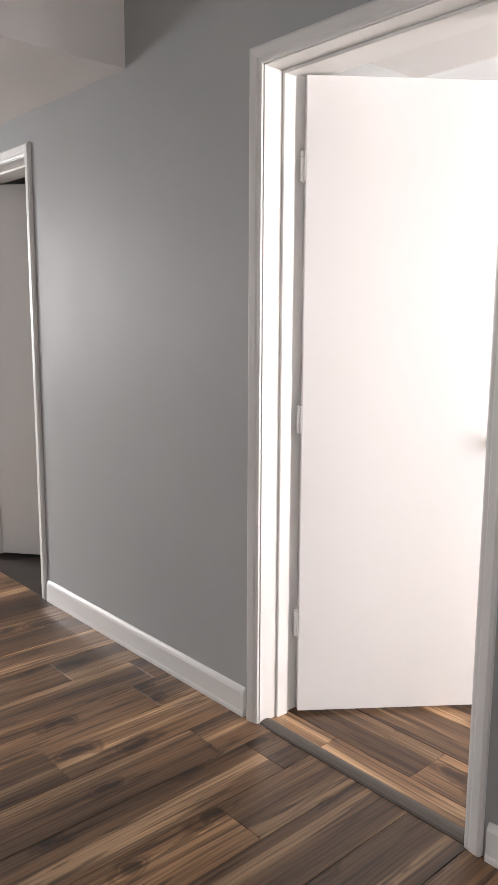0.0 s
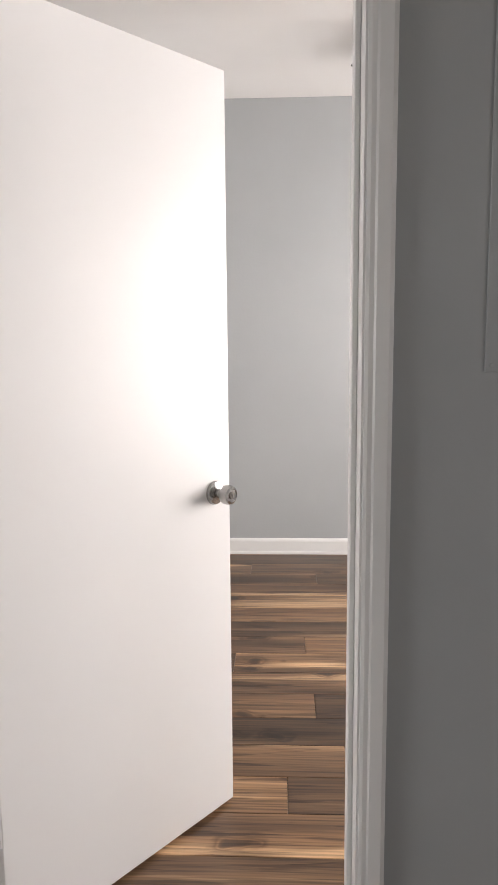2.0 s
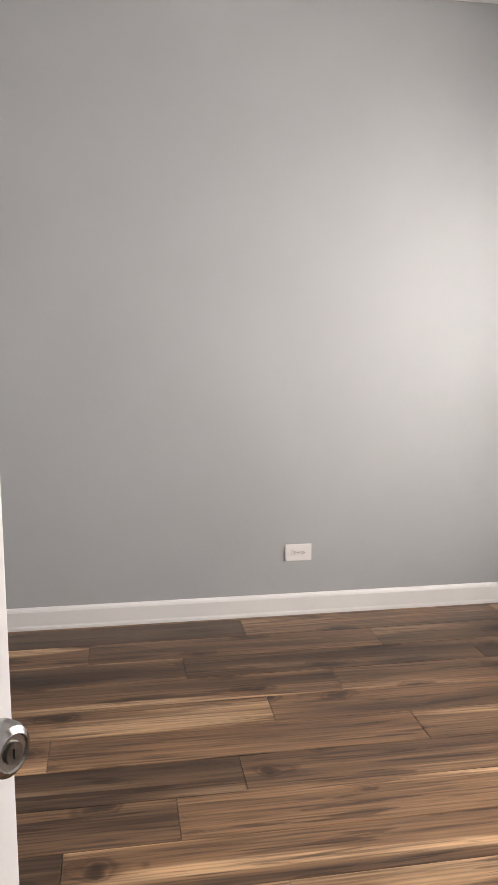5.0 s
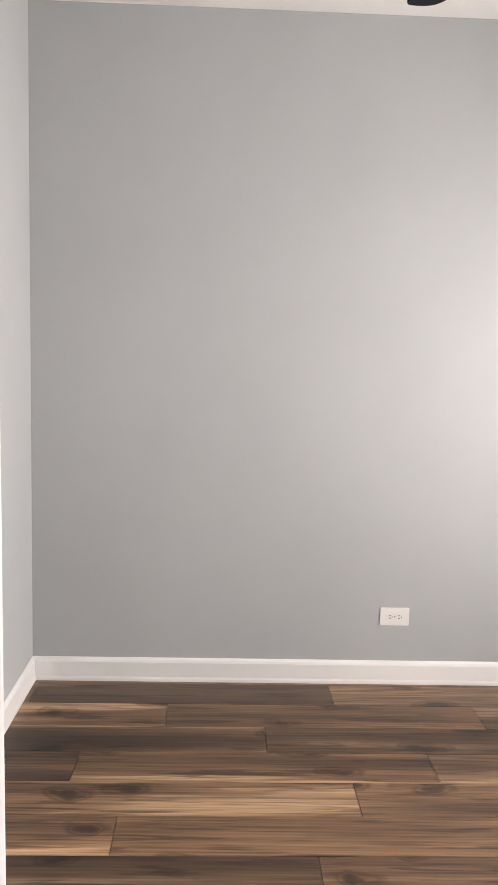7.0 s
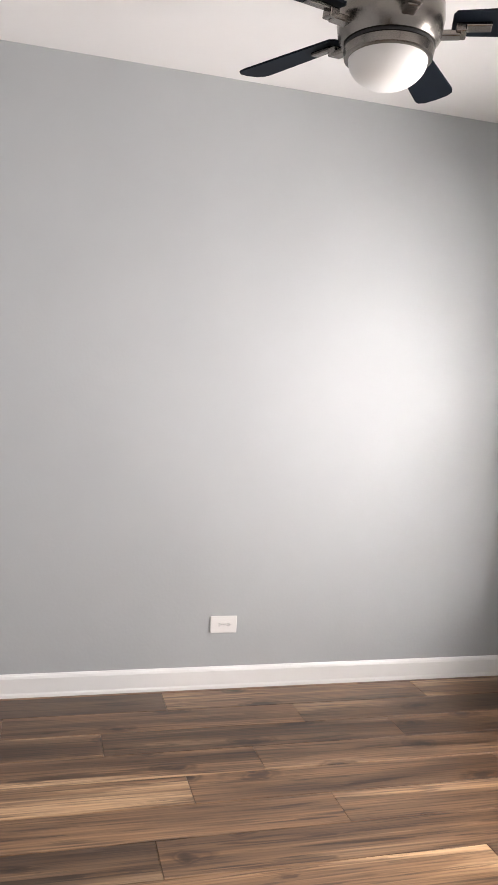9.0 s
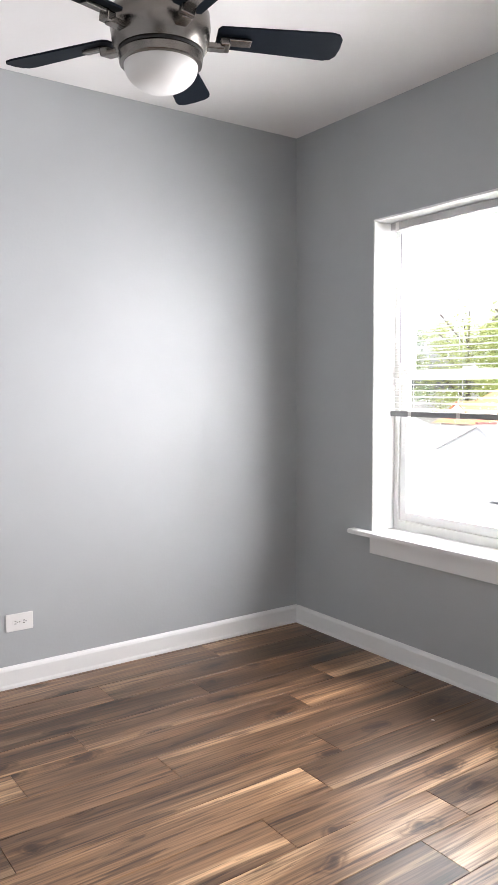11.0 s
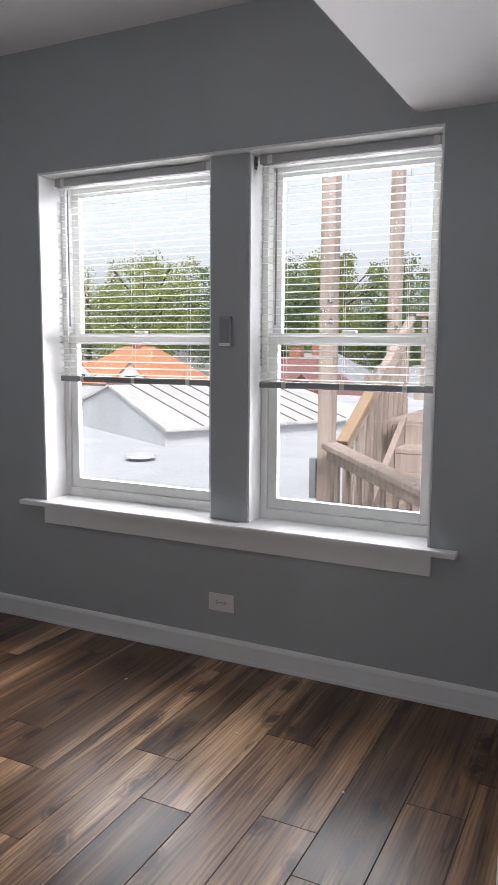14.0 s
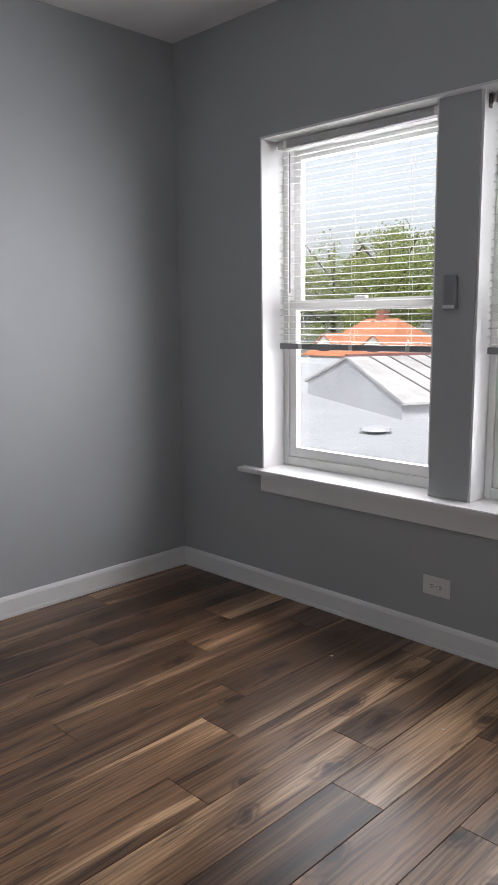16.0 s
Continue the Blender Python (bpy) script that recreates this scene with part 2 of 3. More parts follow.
def prism(bm, outline, h, m=Matrix.Identity(4)):
    """An outline in x and y pushed up along z by h."""
    lo = [bm.verts.new(m @ Vector((x, y, 0))) for x, y in outline]
    hi = [bm.verts.new(m @ Vector((x, y, h))) for x, y in outline]
    bm.faces.new(lo[::-1]), bm.faces.new(hi)
    for k in range(len(lo)):
        j = (k + 1) % len(lo)
        bm.faces.new((lo[k], lo[j], hi[j], hi[k]))
    bmesh.ops.recalc_face_normals(bm, faces=bm.faces)
    return bm


def beam(bm, a, b, w, h, bevel=0.0):
    """A square bar from a to b, w wide and h high."""
    a, b = Vector(a), Vector(b)
    d = b - a
    q = d.to_track_quat("X", "Z").to_matrix().to_4x4()
    return box(bm, 0, d.length, -w / 2, w / 2, -h / 2, h / 2, bevel, Matrix.Translation(a) @ q)


def mesh_of(name, bm, material, smooth=False):
    me = bpy.data.meshes.new(name)
    if smooth:
        for f in bm.faces:
            f.smooth = True
    bm.to_mesh(me)
    bm.free()
    me.materials.append(material)
    if smooth:
        me.set_sharp_from_angle(angle=radians(35))
    return me


def part(name, bm, material, parent=None, label="", smooth=False):
    ob = new(name, mesh_of(name, bm, material, smooth))
    ob.parent = parent
    return tagged(ob, label)


def thing(name, label, category, m=Matrix.Identity(4), group="", kind=""):
    ob = tagged(new(name), label, category, group, kind)
    ob.matrix_basis = m
    return ob


def B():
    return bmesh.new()


def structure(name, bm, material, label, category="wall"):
    return tagged(part(name, bm, material), label, category, kind="structure")


def wall_cells(bm, axis, u0, u1, z0, z1, w0, w1, holes):
    """A wall along x or y with thickness w0 to w1 and holes (ua, ub, za, zb)."""
    us = sorted({u0, u1, *[h[0] for h in holes], *[h[1] for h in holes]})
    zs = sorted({z0, z1, *[h[2] for h in holes], *[h[3] for h in holes]})
    for ua, ub in zip(us, us[1:]):
        for za, zb in zip(zs, zs[1:]):
            uc, zc = (ua + ub) / 2, (za + zb) / 2
            if any(h[0] < uc < h[1] and h[2] < zc < h[3] for h in holes):
                continue
            if axis == "x":
                box(bm, ua, ub, w0, w1, za, zb)
            else:
                box(bm, w0, w1, ua, ub, za, zb)
    bmesh.ops.remove_doubles(bm, verts=bm.verts, dist=1e-5)
    return bm


# ---- measures of the place ----
XL, XR, YD, YB, H = -0.135, 2.985, 0.21, 3.26, 2.70      # the room
JL, JR, JH = -0.003, 0.767, 2.033                             # clear door opening
HXL, HXR, HY = -4.2, 2.6, -2.7                              # the hall
WY0, WY1, WZ0, WZ1 = 0.785, 2.658, 0.595, 2.155             # window opening
SOFF_Y, SOFF_Z = 0.893, 2.203

# ---- structure ----
structure("wall_door", wall_cells(B(), "x", HXL - 0.2, XR + 0.25, -0.1, H, 0, YD, [(JL - 0.02, JR + 0.02, -0.1, JH + 0.02), (-2.34, -1.52, -0.1, 2.032)]), WALL, "grey painted wall between hall and bedroom")
structure("wall_back", wall_cells(B(), "x", XL - 0.15, XR + 0.25, -0.1, H, YB, YB + 0.15, []), WALL, "light grey painted bedroom wall")
structure("wall_left", wall_cells(B(), "y", YD, YB, -0.1, H, XL - 0.15, XL, []), WALL, "light grey painted bedroom wall")
structure("wall_window", wall_cells(B(), "y", YD, YB, -0.1, H, XR, XR + 0.25, [(WY0, WY1, WZ0, WZ1)]), WALL, "grey painted wall with a double window")
structure("wall_hall_end", wall_cells(B(), "y", HY, 0, -0.1, H, HXL - 0.2, HXL, [(-2.1, -0.9, 0.9, 2.1)]), WALL, "grey painted hall end wall")
structure("wall_hall_back", wall_cells(B(), "x", HXL - 0.2, HXR + 0.2, -0.1, H, HY - 0.15, HY, []), WALL, "grey painted hall wall")
structure("wall_hall_right", wall_cells(B(), "y", HY, 0, -0.1, H, HXR, HXR + 0.2, [(-2.2, -1.0, 0.9, 2.1)]), WALL, "grey painted hall wall")
closet = B()
box(closet, -2.75, -2.6, YD, 1.6, -0.1, H), box(closet, -0.9, -0.75, YD, 1.6, -0.1, H), box(closet, -2.75, -0.75, 1.6, 1.75, -0.1, H)
structure("wall_closet", closet, WALL, "grey painted walls of the unlit side room")
structure("ceiling", box(B(), HXL - 0.2, XR + 0.25, HY - 0.15, YB + 0.15, H, H + 0.15), CEIL, "flat white painted ceiling", "ceiling")
structure("soffit_bedroom", box(B(), XL, XR, YD, SOFF_Y, SOFF_Z, H, 0.0), CEIL, "white boxed soffit along the door wall", "soffit")
structure("soffit_hall", box(B(), HXL, -0.733, HY, 0, 2.189, H), CEIL, "white boxed soffit over the hall", "soffit")
floor_bed = structure("floor_bedroom", box(B(), XL, XR, 0.045, YB, -0.08, -0.0115), SUB, "brown wood-look plank floor with tan streaks", "floor")
floor_hall = structure("floor_hall", box(B(), HXL, HXR, HY, 0.0, -0.08, -0.0115), SUB, "brown wood-look plank floor of the hall", "floor")
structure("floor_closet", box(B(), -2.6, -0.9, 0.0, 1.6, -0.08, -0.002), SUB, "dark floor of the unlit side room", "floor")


def baseboard(name, axis, u0, u1, w, side, label="white painted baseboard"):
    """A moulded board along a wall face at w; side tells where the room lies."""
    prof = [(0, 0), (0.016, 0), (0.016, 0.012), (0.0135, 0.02), (0.0135, 0.082), (0.010, 0.092), (0.004, 0.100), (0, 0.100)]
    bm = B()
    rings = []
    for u in (u0, u1):
        rings.append([bm.verts.new((u, w + side * d, z + 0.0005) if axis == "x" else (w + side * d, u, z + 0.0005)) for d, z in prof])
    a, b = rings
    for k in range(len(prof)):
        j = (k + 1) % len(prof)
        bm.faces.new((a[k], a[j], b[j], b[k]))
    bm.faces.new(a), bm.faces.new(b[::-1])
    bmesh.ops.recalc_face_normals(bm, faces=bm.faces)
    return structure(name, bm, TRIM, label, "baseboard")


baseboard("baseboard_back", "x", XL, XR, YB, -1)
baseboard("baseboard_window", "y", YD, YB - 0.016, XR, -1)
baseboard("baseboard_left", "y", YD + 0.02, YB - 0.016, XL, 1)
baseboard("baseboard_door_wall", "x", JR + 0.075, XR - 0.016, YD, 1)
baseboard("baseboard_hall", "x", -1.473, JL - 0.068, 0, -1)
baseboard("baseboard_hall_right", "x", JR + 0.066, HXR, 0, -1)
baseboard("baseboard_hall_far", "x", HXL, -2.388, 0, -1)


def casing(name, x0, x1, z1, y, side, wide=0.048):
    """Moulded door casing round an opening from x0 to x1, up to z1, on the wall face y."""
    prof = [(0.0, 0.0), (0.0, 0.008), (0.006, 0.011), (0.014, 0.011), (0.018, 0.014), (wide - 0.008, 0.017), (wide, 0.012), (wide, 0.0)]
    bm = B()
    gap = 0.004
    path = [(x0 - gap, 0.001, -1, 0), (x0 - gap, z1 + gap, -1, 1), (x1 + gap, z1 + gap, 1, 1), (x1 + gap, 0.001, 1, 0)]
    rings = [[bm.verts.new((x + sx * d, y + side * h, z + sz * d)) for d, h in prof] for x, z, sx, sz in path]
    for a, b in zip(rings, rings[1:]):
        for k in range(len(prof)):
            j = (k + 1) % len(prof)
            bm.faces.new((a[k], a[j], b[j], b[k]))
    bm.faces.new(rings[0]), bm.faces.new(rings[-1])
    bmesh.ops.recalc_face_normals(bm, faces=bm.faces)
    return structure(name, bm, TRIM, "white painted moulded door casing", "door casing")


def jamb(name, x0, x1, z1, y0, y1, stop):
    bm = B()
    box(bm, x0 - 0.019, x0, y0, y1, 0.001, z1), box(bm, x1, x1 + 0.019, y0, y1, 0.001, z1), box(bm, x0 - 0.019, x1 + 0.019, y0, y1, z1 + 0.0005, z1 + 0.019)
    s0, s1 = stop
    box(bm, x0 + 0.0002, x0 + 0.011, s0, s1, 0.001, z1 - 0.0005, 0.002), box(bm, x1 - 0.011, x1 - 0.0002, s0, s1, 0.001, z1 - 0.0005, 0.002)
    box(bm, x0 + 0.0115, x1 - 0.0115, s0, s1, z1 - 0.011, z1 - 0.0002, 0.002)
    return structure(name, bm, TRIM, "white painted door jamb with a stop", "door frame")


casing("trim_door_hall", JL, JR, JH, -0.0005, -1)
casing("trim_door_room", JL, JR, JH, YD + 0.0005, 1)
jamb_main = jamb("jamb_door", JL, JR, JH, -0.0, YD, (0.07, 0.115))
casing("trim_side_door", -2.32, -1.54, 2.012, -0.0005, -1)
jamb("jamb_side_door", -2.32, -1.54, 2.012, 0.0, YD, (0.07, 0.115))
bm = B()
prism(bm, [(0, 0), (0.048, 0), (0.044, 0.006), (0.030, 0.010), (0.018, 0.010), (0.004, 0.006)], JR - JL - 0.002, Matrix.Translation((JL + 0.001, -0.001, 0.0006)) @ Matrix(((0, 0, 1, 0), (1, 0, 0, 0), (0, 1, 0, 0), (0, 0, 0, 1))))
structure("trim_threshold", bm, STRIPM, "dark grey-brown reducer strip across the doorway", "threshold")


# ---- doors ----
def hinge(z, parent):
    bm = B()
    for k in range(5):
        lathe(bm, [(0, 0), (0.0058, 0), (0.0058, 0.0172), (0, 0.0172)], 12, Matrix.Translation((-0.004, 0.006, z - 0.044 + k * 0.0178)))
    box(bm, -0.0035, -0.0005, -0.034, 0.004, z - 0.044, z + 0.044)
    for k in range(5):
        lathe(bm, [(0, 0), (0.0065, 0), (0.0065, 0.0168), (0, 0.0168)], 12, Matrix.Translation((-0.0085, -0.024, z - 0.044 + k * 0.0178)))
    box(bm, -0.0085, -0.0036, -0.024, -0.021, z - 0.044, z + 0.044)
    box(bm, -0.030, -0.004, 0.003, 0.0055, z - 0.044, z + 0.044)
    return part("hinge", bm, DOOR, parent, "hinge painted over in white")


def knob_profile(bm, m):
    return lathe(bm, [(0, 0), (0.0325, 0), (0.0325, 0.004), (0.030, 0.009), (0.022, 0.012), (0.0125, 0.014), (0.0115, 0.026), (0.016, 0.031), (0.0235, 0.036), (0.0262, 0.043), (0.0262, 0.054), (0.0235, 0.061), (0.018, 0.0645), (0.0165, 0.0625), (0.0, 0.0625)], 40, m)


def door_leaf(name, m, width, height, label, with_knob=True):
    """A flush door in its own frame: hinge edge at the origin, leaf along x, hall face towards -y."""
    d = tagged(new(name), label, "door", kind="structure")
    d.matrix_basis = m
    part("leaf", box(B(), 0, width, -0.035, 0, 0.012, height, 0.002), DOOR, d)
    for z in (0.32, 1.0, 1.77):
        hinge(z, d)
    if with_knob:
        kx, kz = width - 0.062, 0.935
        out = Matrix.Translation((kx, -0.035, kz)) @ Matrix.Rotation(radians(90), 4, "X")
        back = Matrix.Translation((kx, 0.0, kz)) @ Matrix.Rotation(radians(-90), 4, "X")
        k = part("knob", knob_profile(B(), out), CHROME, d, "satin chrome door knob with key slot", True)
        bm = B()
        lathe(bm, [(0, 0.0625), (0.0105, 0.0625), (0.010, 0.0655), (0, 0.0655)], 24, out)
        part("lock_cylinder", bm, NICKEL, k)
        part("key_slot", box(B(), kx - 0.001, kx + 0.001, -0.1015, -0.1003, kz - 0.005, kz + 0.005), DARK, k)
        part("knob", knob_profile(B(), back), CHROME, d, "satin chrome door knob", True)
        part("latch_plate", box(B(), width - 0.0005, width + 0.0015, -0.030, -0.006, kz - 0.028, kz + 0.028), CHROME, d)
    return d


door_leaf("door_1", pose(JL + 0.008, 0.159, 0, 0, 0, 52.8), 0.748, 2.027, "white painted flush bedroom door standing half open")
door_leaf("door_2", pose(-2.314, 0.162, 0, 0, 0, 38), 0.765, 2.002, "white painted flush door ajar into the dark side room", False)
bm = B()
box(bm, JR - 0.0012, JR - 0.0001, 0.180, 0.206, 0.905, 0.950)
strike = part("strike_plate", bm, CHROME, jamb_main, "worn metal strike plate")
part("latch_hole", box(B(), JR - 0.0016, JR - 0.0013, 0.183, 0.200, 0.909, 0.946), DARK, strike)

# electrical panel on the hall wall
panel = thing("electrical_panel", "flush electrical panel painted over in wall grey", "electrical panel")
part("panel_frame", box(B(), 0.975, 1.335, -0.0045, -0.0005, 1.29, 1.90, 0.002), WALL, panel)
pd = part("panel_door", box(B(), 0.998, 1.312, -0.0075, -0.0047, 1.315, 1.875, 0.0013), WALL, panel)
part("latch", box(B(), 1.02, 1.035, -0.013, -0.0077, 1.39, 1.43, 0.002), GREYPLAST, pd, "small sliding latch")
for x, z in ((0.986, 1.302), (0.986, 1.888), (1.324, 1.302), (1.324, 1.888)):
    part("screw", lathe(B(), [(0, 0), (0.004, 0), (0.003, 0.002), (0, 0.002)], 12, Matrix.Translation((x, -0.0045, z)) @ Matrix.Rotation(radians(90), 4, "X")), WALL, panel)

# ---- windows ----
stool = B()
prism(stool, [(XR - 0.055, 0.677), (XR - 0.001, 0.677), (XR - 0.001, WY0 + 0.001), (XR + 0.16, WY0 + 0.001), (XR + 0.16, WY1 - 0.001), (XR - 0.001, WY1 - 0.001), (XR - 0.001, 2.781), (XR - 0.055, 2.781)], 0.022, Matrix.Translation((0, 0, WZ0 + 0.001)))
bmesh.ops.bevel(stool, geom=[e for e in stool.edges if e.is_valid], offset=0.003, segments=2, affect="EDGES")
structure("window_sill", stool, TRIM, "wide white painted window sill", "window sill")
structure("trim_apron", box(B(), XR - 0.018, XR - 0.0005, 0.775, 2.655, 0.508, WZ0, 0.003), TRIM, "white painted apron board under the sill", "trim")
SILL = WZ0 + 0.023
structure("window_pillar", box(B(), XR + 0.03, XR + 0.25, 1.577, 1.752, SILL, WZ1, 0.002), WALL, "grey painted mullion between the two windows", "mullion")
liner = B()
box(liner, XR - 0.002, XR + 0.16, WY1 - 0.009, WY1 - 0.0005, SILL, WZ1 - 0.0105), box(liner, XR - 0.002, XR + 0.16, WY0 + 0.0005, WY0 + 0.009, SILL, WZ1 - 0.0105)
box(liner, XR - 0.002, XR + 0.16, WY0 + 0.0005, WY1 - 0.0005, WZ1 - 0.010, WZ1 - 0.0005)
box(liner, XR + 0.036, XR + 0.16, 1.568, 1.5765, SILL, WZ1 - 0.0105), box(liner, XR + 0.036, XR + 0.16, 1.7525, 1.761, SILL, WZ1 - 0.0105)
structure("trim_window_reveal", liner, TRIM, "white painted window reveal boards", "trim")


def rectangle(bm, x0, x1, y0, y1, z0, z1, w, wb=None, wt=None):
    """A frame of four bars, w wide, from x0 to x1 deep."""
    wb, wt = wb or w, wt or w
    box(bm, x0, x1, y0, y0 + w, z0, z1, 0.002), box(bm, x0, x1, y1 - w, y1, z0, z1, 0.002)
    box(bm, x0 + 0.0004, x1 - 0.0004, y0 + w, y1 - w, z0, z0 + wb, 0.002), box(bm, x0 + 0.0004, x1 - 0.0004, y0 + w, y1 - w, z1 - wt, z1, 0.002)
    return bm


def hung_window(name, y0, y1):
    """A double-hung vinyl window between y0 and y1."""
    w = tagged(new(name), "white vinyl double-hung window with bright daylight outside", "window", kind="structure")
    z0, z1, zm = SILL, WZ1 - 0.011, 1.40
    x = XR + 0.145
    part("window_frame", rectangle(B(), x, x + 0.09, y0, y1, z0, z1, 0.028, 0.045, 0.032), VINYL, w)
    lo = part("lower_sash", rectangle(B(), x + 0.012, x + 0.042, y0 + 0.029, y1 - 0.029, z0 + 0.046, zm + 0.024, 0.042, 0.045, 0.050), VINYL, w)
    up = part("upper_sash", rectangle(B(), x + 0.046, x + 0.076, y0 + 0.029, y1 - 0.029, zm - 0.02, z1 - 0.033, 0.042, 0.042, 0.042), VINYL, w)
    for s, xx, za, zb in ((lo, x + 0.027, z0 + 0.088, zm - 0.024), (up, x + 0.061, zm + 0.02, z1 - 0.073)):
        g = part("pane", box(B(), xx - 0.002, xx + 0.002, y0 + 0.070, y1 - 0.070, za, zb), GLASS, s)
        g.visible_shadow = False
    part("sash_lock", box(B(), x + 0.014, x + 0.040, (y0 + y1) / 2 - 0.03, (y0 + y1) / 2 + 0.03, zm + 0.0245, zm + 0.036, 0.003), VINYL, lo)
    return w


hung_window("window_1", 1.762, WY1 - 0.010)
hung_window("window_2", WY0 + 0.010, 1.567)


def blind(y0, y1, label):
    """A raised venetian blind with its slats open."""
    b = thing("venetian_blind", label, "window blind", group="window blinds")
    x = XR + 0.105
    part("head_rail", box(B(), x - 0.017, x + 0.017, y0 + 0.004, y1 - 0.004, 2.108, 2.142, 0.002), HEAD, b, "white metal head rail, coloured grey for its shade")
    part("bottom_rail", box(B(), x - 0.013, x + 0.013, y0 + 0.008, y1 - 0.008, 1.194, 1.221, 0.004), RAIL, b, "grey bottom rail with stacked slats")
    n = 30
    one = B()
    ln = y1 - y0 - 0.016
    prof = [(-0.0125, -0.0012), (-0.006, 0.0008), (0, 0.0014), (0.006, 0.0008), (0.0125, -0.0012)]
    for h in (0.0, 0.0008):
        rows_ = [[one.verts.new((a, yy, z + h)) for a, z in prof] for yy in (-ln / 2, ln / 2)]
        for k in range(4):
            one.faces.new((rows_[0][k], rows_[0][k + 1], rows_[1][k + 1], rows_[1][k]))
    me = mesh_of("slat", one, SLAT)
    for k in range(n):
        s = new("slat", me)
        s.parent = b
        s.matrix_basis = pose(x, (y0 + y1) / 2, 1.232 + k * 0.0299, 0, random.uniform(-7, -4.5), random.uniform(-0.12, 0.12))
    for f in (0.16, 0.5, 0.84):
        yy = y0 + f * (y1 - y0)
        bm = B()
        box(bm, x - 0.0136, x - 0.0128, yy - 0.0006, yy + 0.0006, 1.22, 2.11), box(bm, x + 0.0128, x + 0.0136, yy - 0.0006, yy + 0.0006, 1.22, 2.11)
        part("ladder_cord", bm, SLAT, b)
        part("cord_clip", box(B(), x - 0.0155, x - 0.0131, yy - 0.010, yy + 0.010, 1.193, 1.222, 0.001), SLAT, b)
    part("tilt_wand", lathe(B(), [(0, 0), (0.004, 0.002), (0.0035, 0.62), (0, 0.63)], 8, Matrix.Translation((x - 0.024, y1 - 0.085, 1.455))), GREYPLAST, b, "grey plastic tilt wand")
    for yy in (y0 + 0.03, y1 - 0.05):
        part("bracket", box(B(), x - 0.0195, x - 0.0171, yy - 0.010, yy + 0.010, 2.106, 2.143), VINYL, b)
    return b


blind(1.768, WY1 - 0.022, "white venetian blind raised to the sash rail")
blind(WY0 + 0.020, 1.560, "white venetian blind raised to the sash rail")

# small sensor on the mullion
sensor = thing("alarm_sensor", "small grey wall sensor on the window mullion", "sensor")
part("sensor_body", box(B(), XR + 0.009, XR + 0.0295, 1.648, 1.702, 1.365, 1.492, 0.004), GREYPLAST, sensor)
part("sensor_face", box(B(), XR + 0.006, XR + 0.009, 1.655, 1.692, 1.385, 1.482, 0.001), RAIL, sensor)
part("cover_lip", box(B(), XR + 0.007, XR + 0.009, 1.650, 1.700, 1.369, 1.382, 0.0008), PLASTIC, sensor)


# ---- outlets ----
def outlet(m, label):
    """A duplex outlet on its side: plate in x and z, facing -y."""
    o = thing("wall_outlet", label, "outlet", m, "wall outlets")
    part("cover_plate", box(B(), -0.062, 0.062, -0.006, -0.0005, -0.0395, 0.0395, 0.003), PLASTIC, o)
    for sx in (-1, 1):
        out = [(0.0165 * math.cos(a) * 1.05, max(-0.0125, min(0.0125, 0.0165 * math.sin(a)))) for a in [2 * math.pi * k / 24 for k in range(24)]]
        rm = Matrix.Translation((sx * 0.0195, -0.0062, 0)) @ Matrix.Rotation(radians(90), 4, "X")
        r = part("receptacle", prism(B(), [(y, x) for x, y in out][::-1], 0.002, rm), PLASTIC, o)
        for dz in (-0.0055, 0.0055):
            part("slot", box(B(), sx * 0.0195 - 0.0045, sx * 0.0195 + 0.0035, -0.0088, -0.0083, dz - 0.0017, dz + 0.0017), DARK, r)
        part("ground_hole", lathe(B(), [(0, 0), (0.0025, 0), (0.0025, 0.0005), (0, 0.0005)], 12, Matrix.Translation((sx * 0.0195 + 0.0085, -0.0083, 0)) @ Matrix.Rotation(radians(90), 4, "X")), DARK, r)
    part("screw", lathe(B(), [(0, 0), (0.003, 0), (0.002, 0.001), (0, 0.001)], 12, Matrix.Translation((0, -0.006, 0)) @ Matrix.Rotation(radians(90), 4, "X")), CHROME, o)
    return o


outlet(pose(1.387, YB, 0.296), "white duplex outlet mounted sideways above the baseboard")
outlet(pose(XR, 1.681, 0.257, 0, 0, -90), "white duplex outlet mounted sideways below the window")


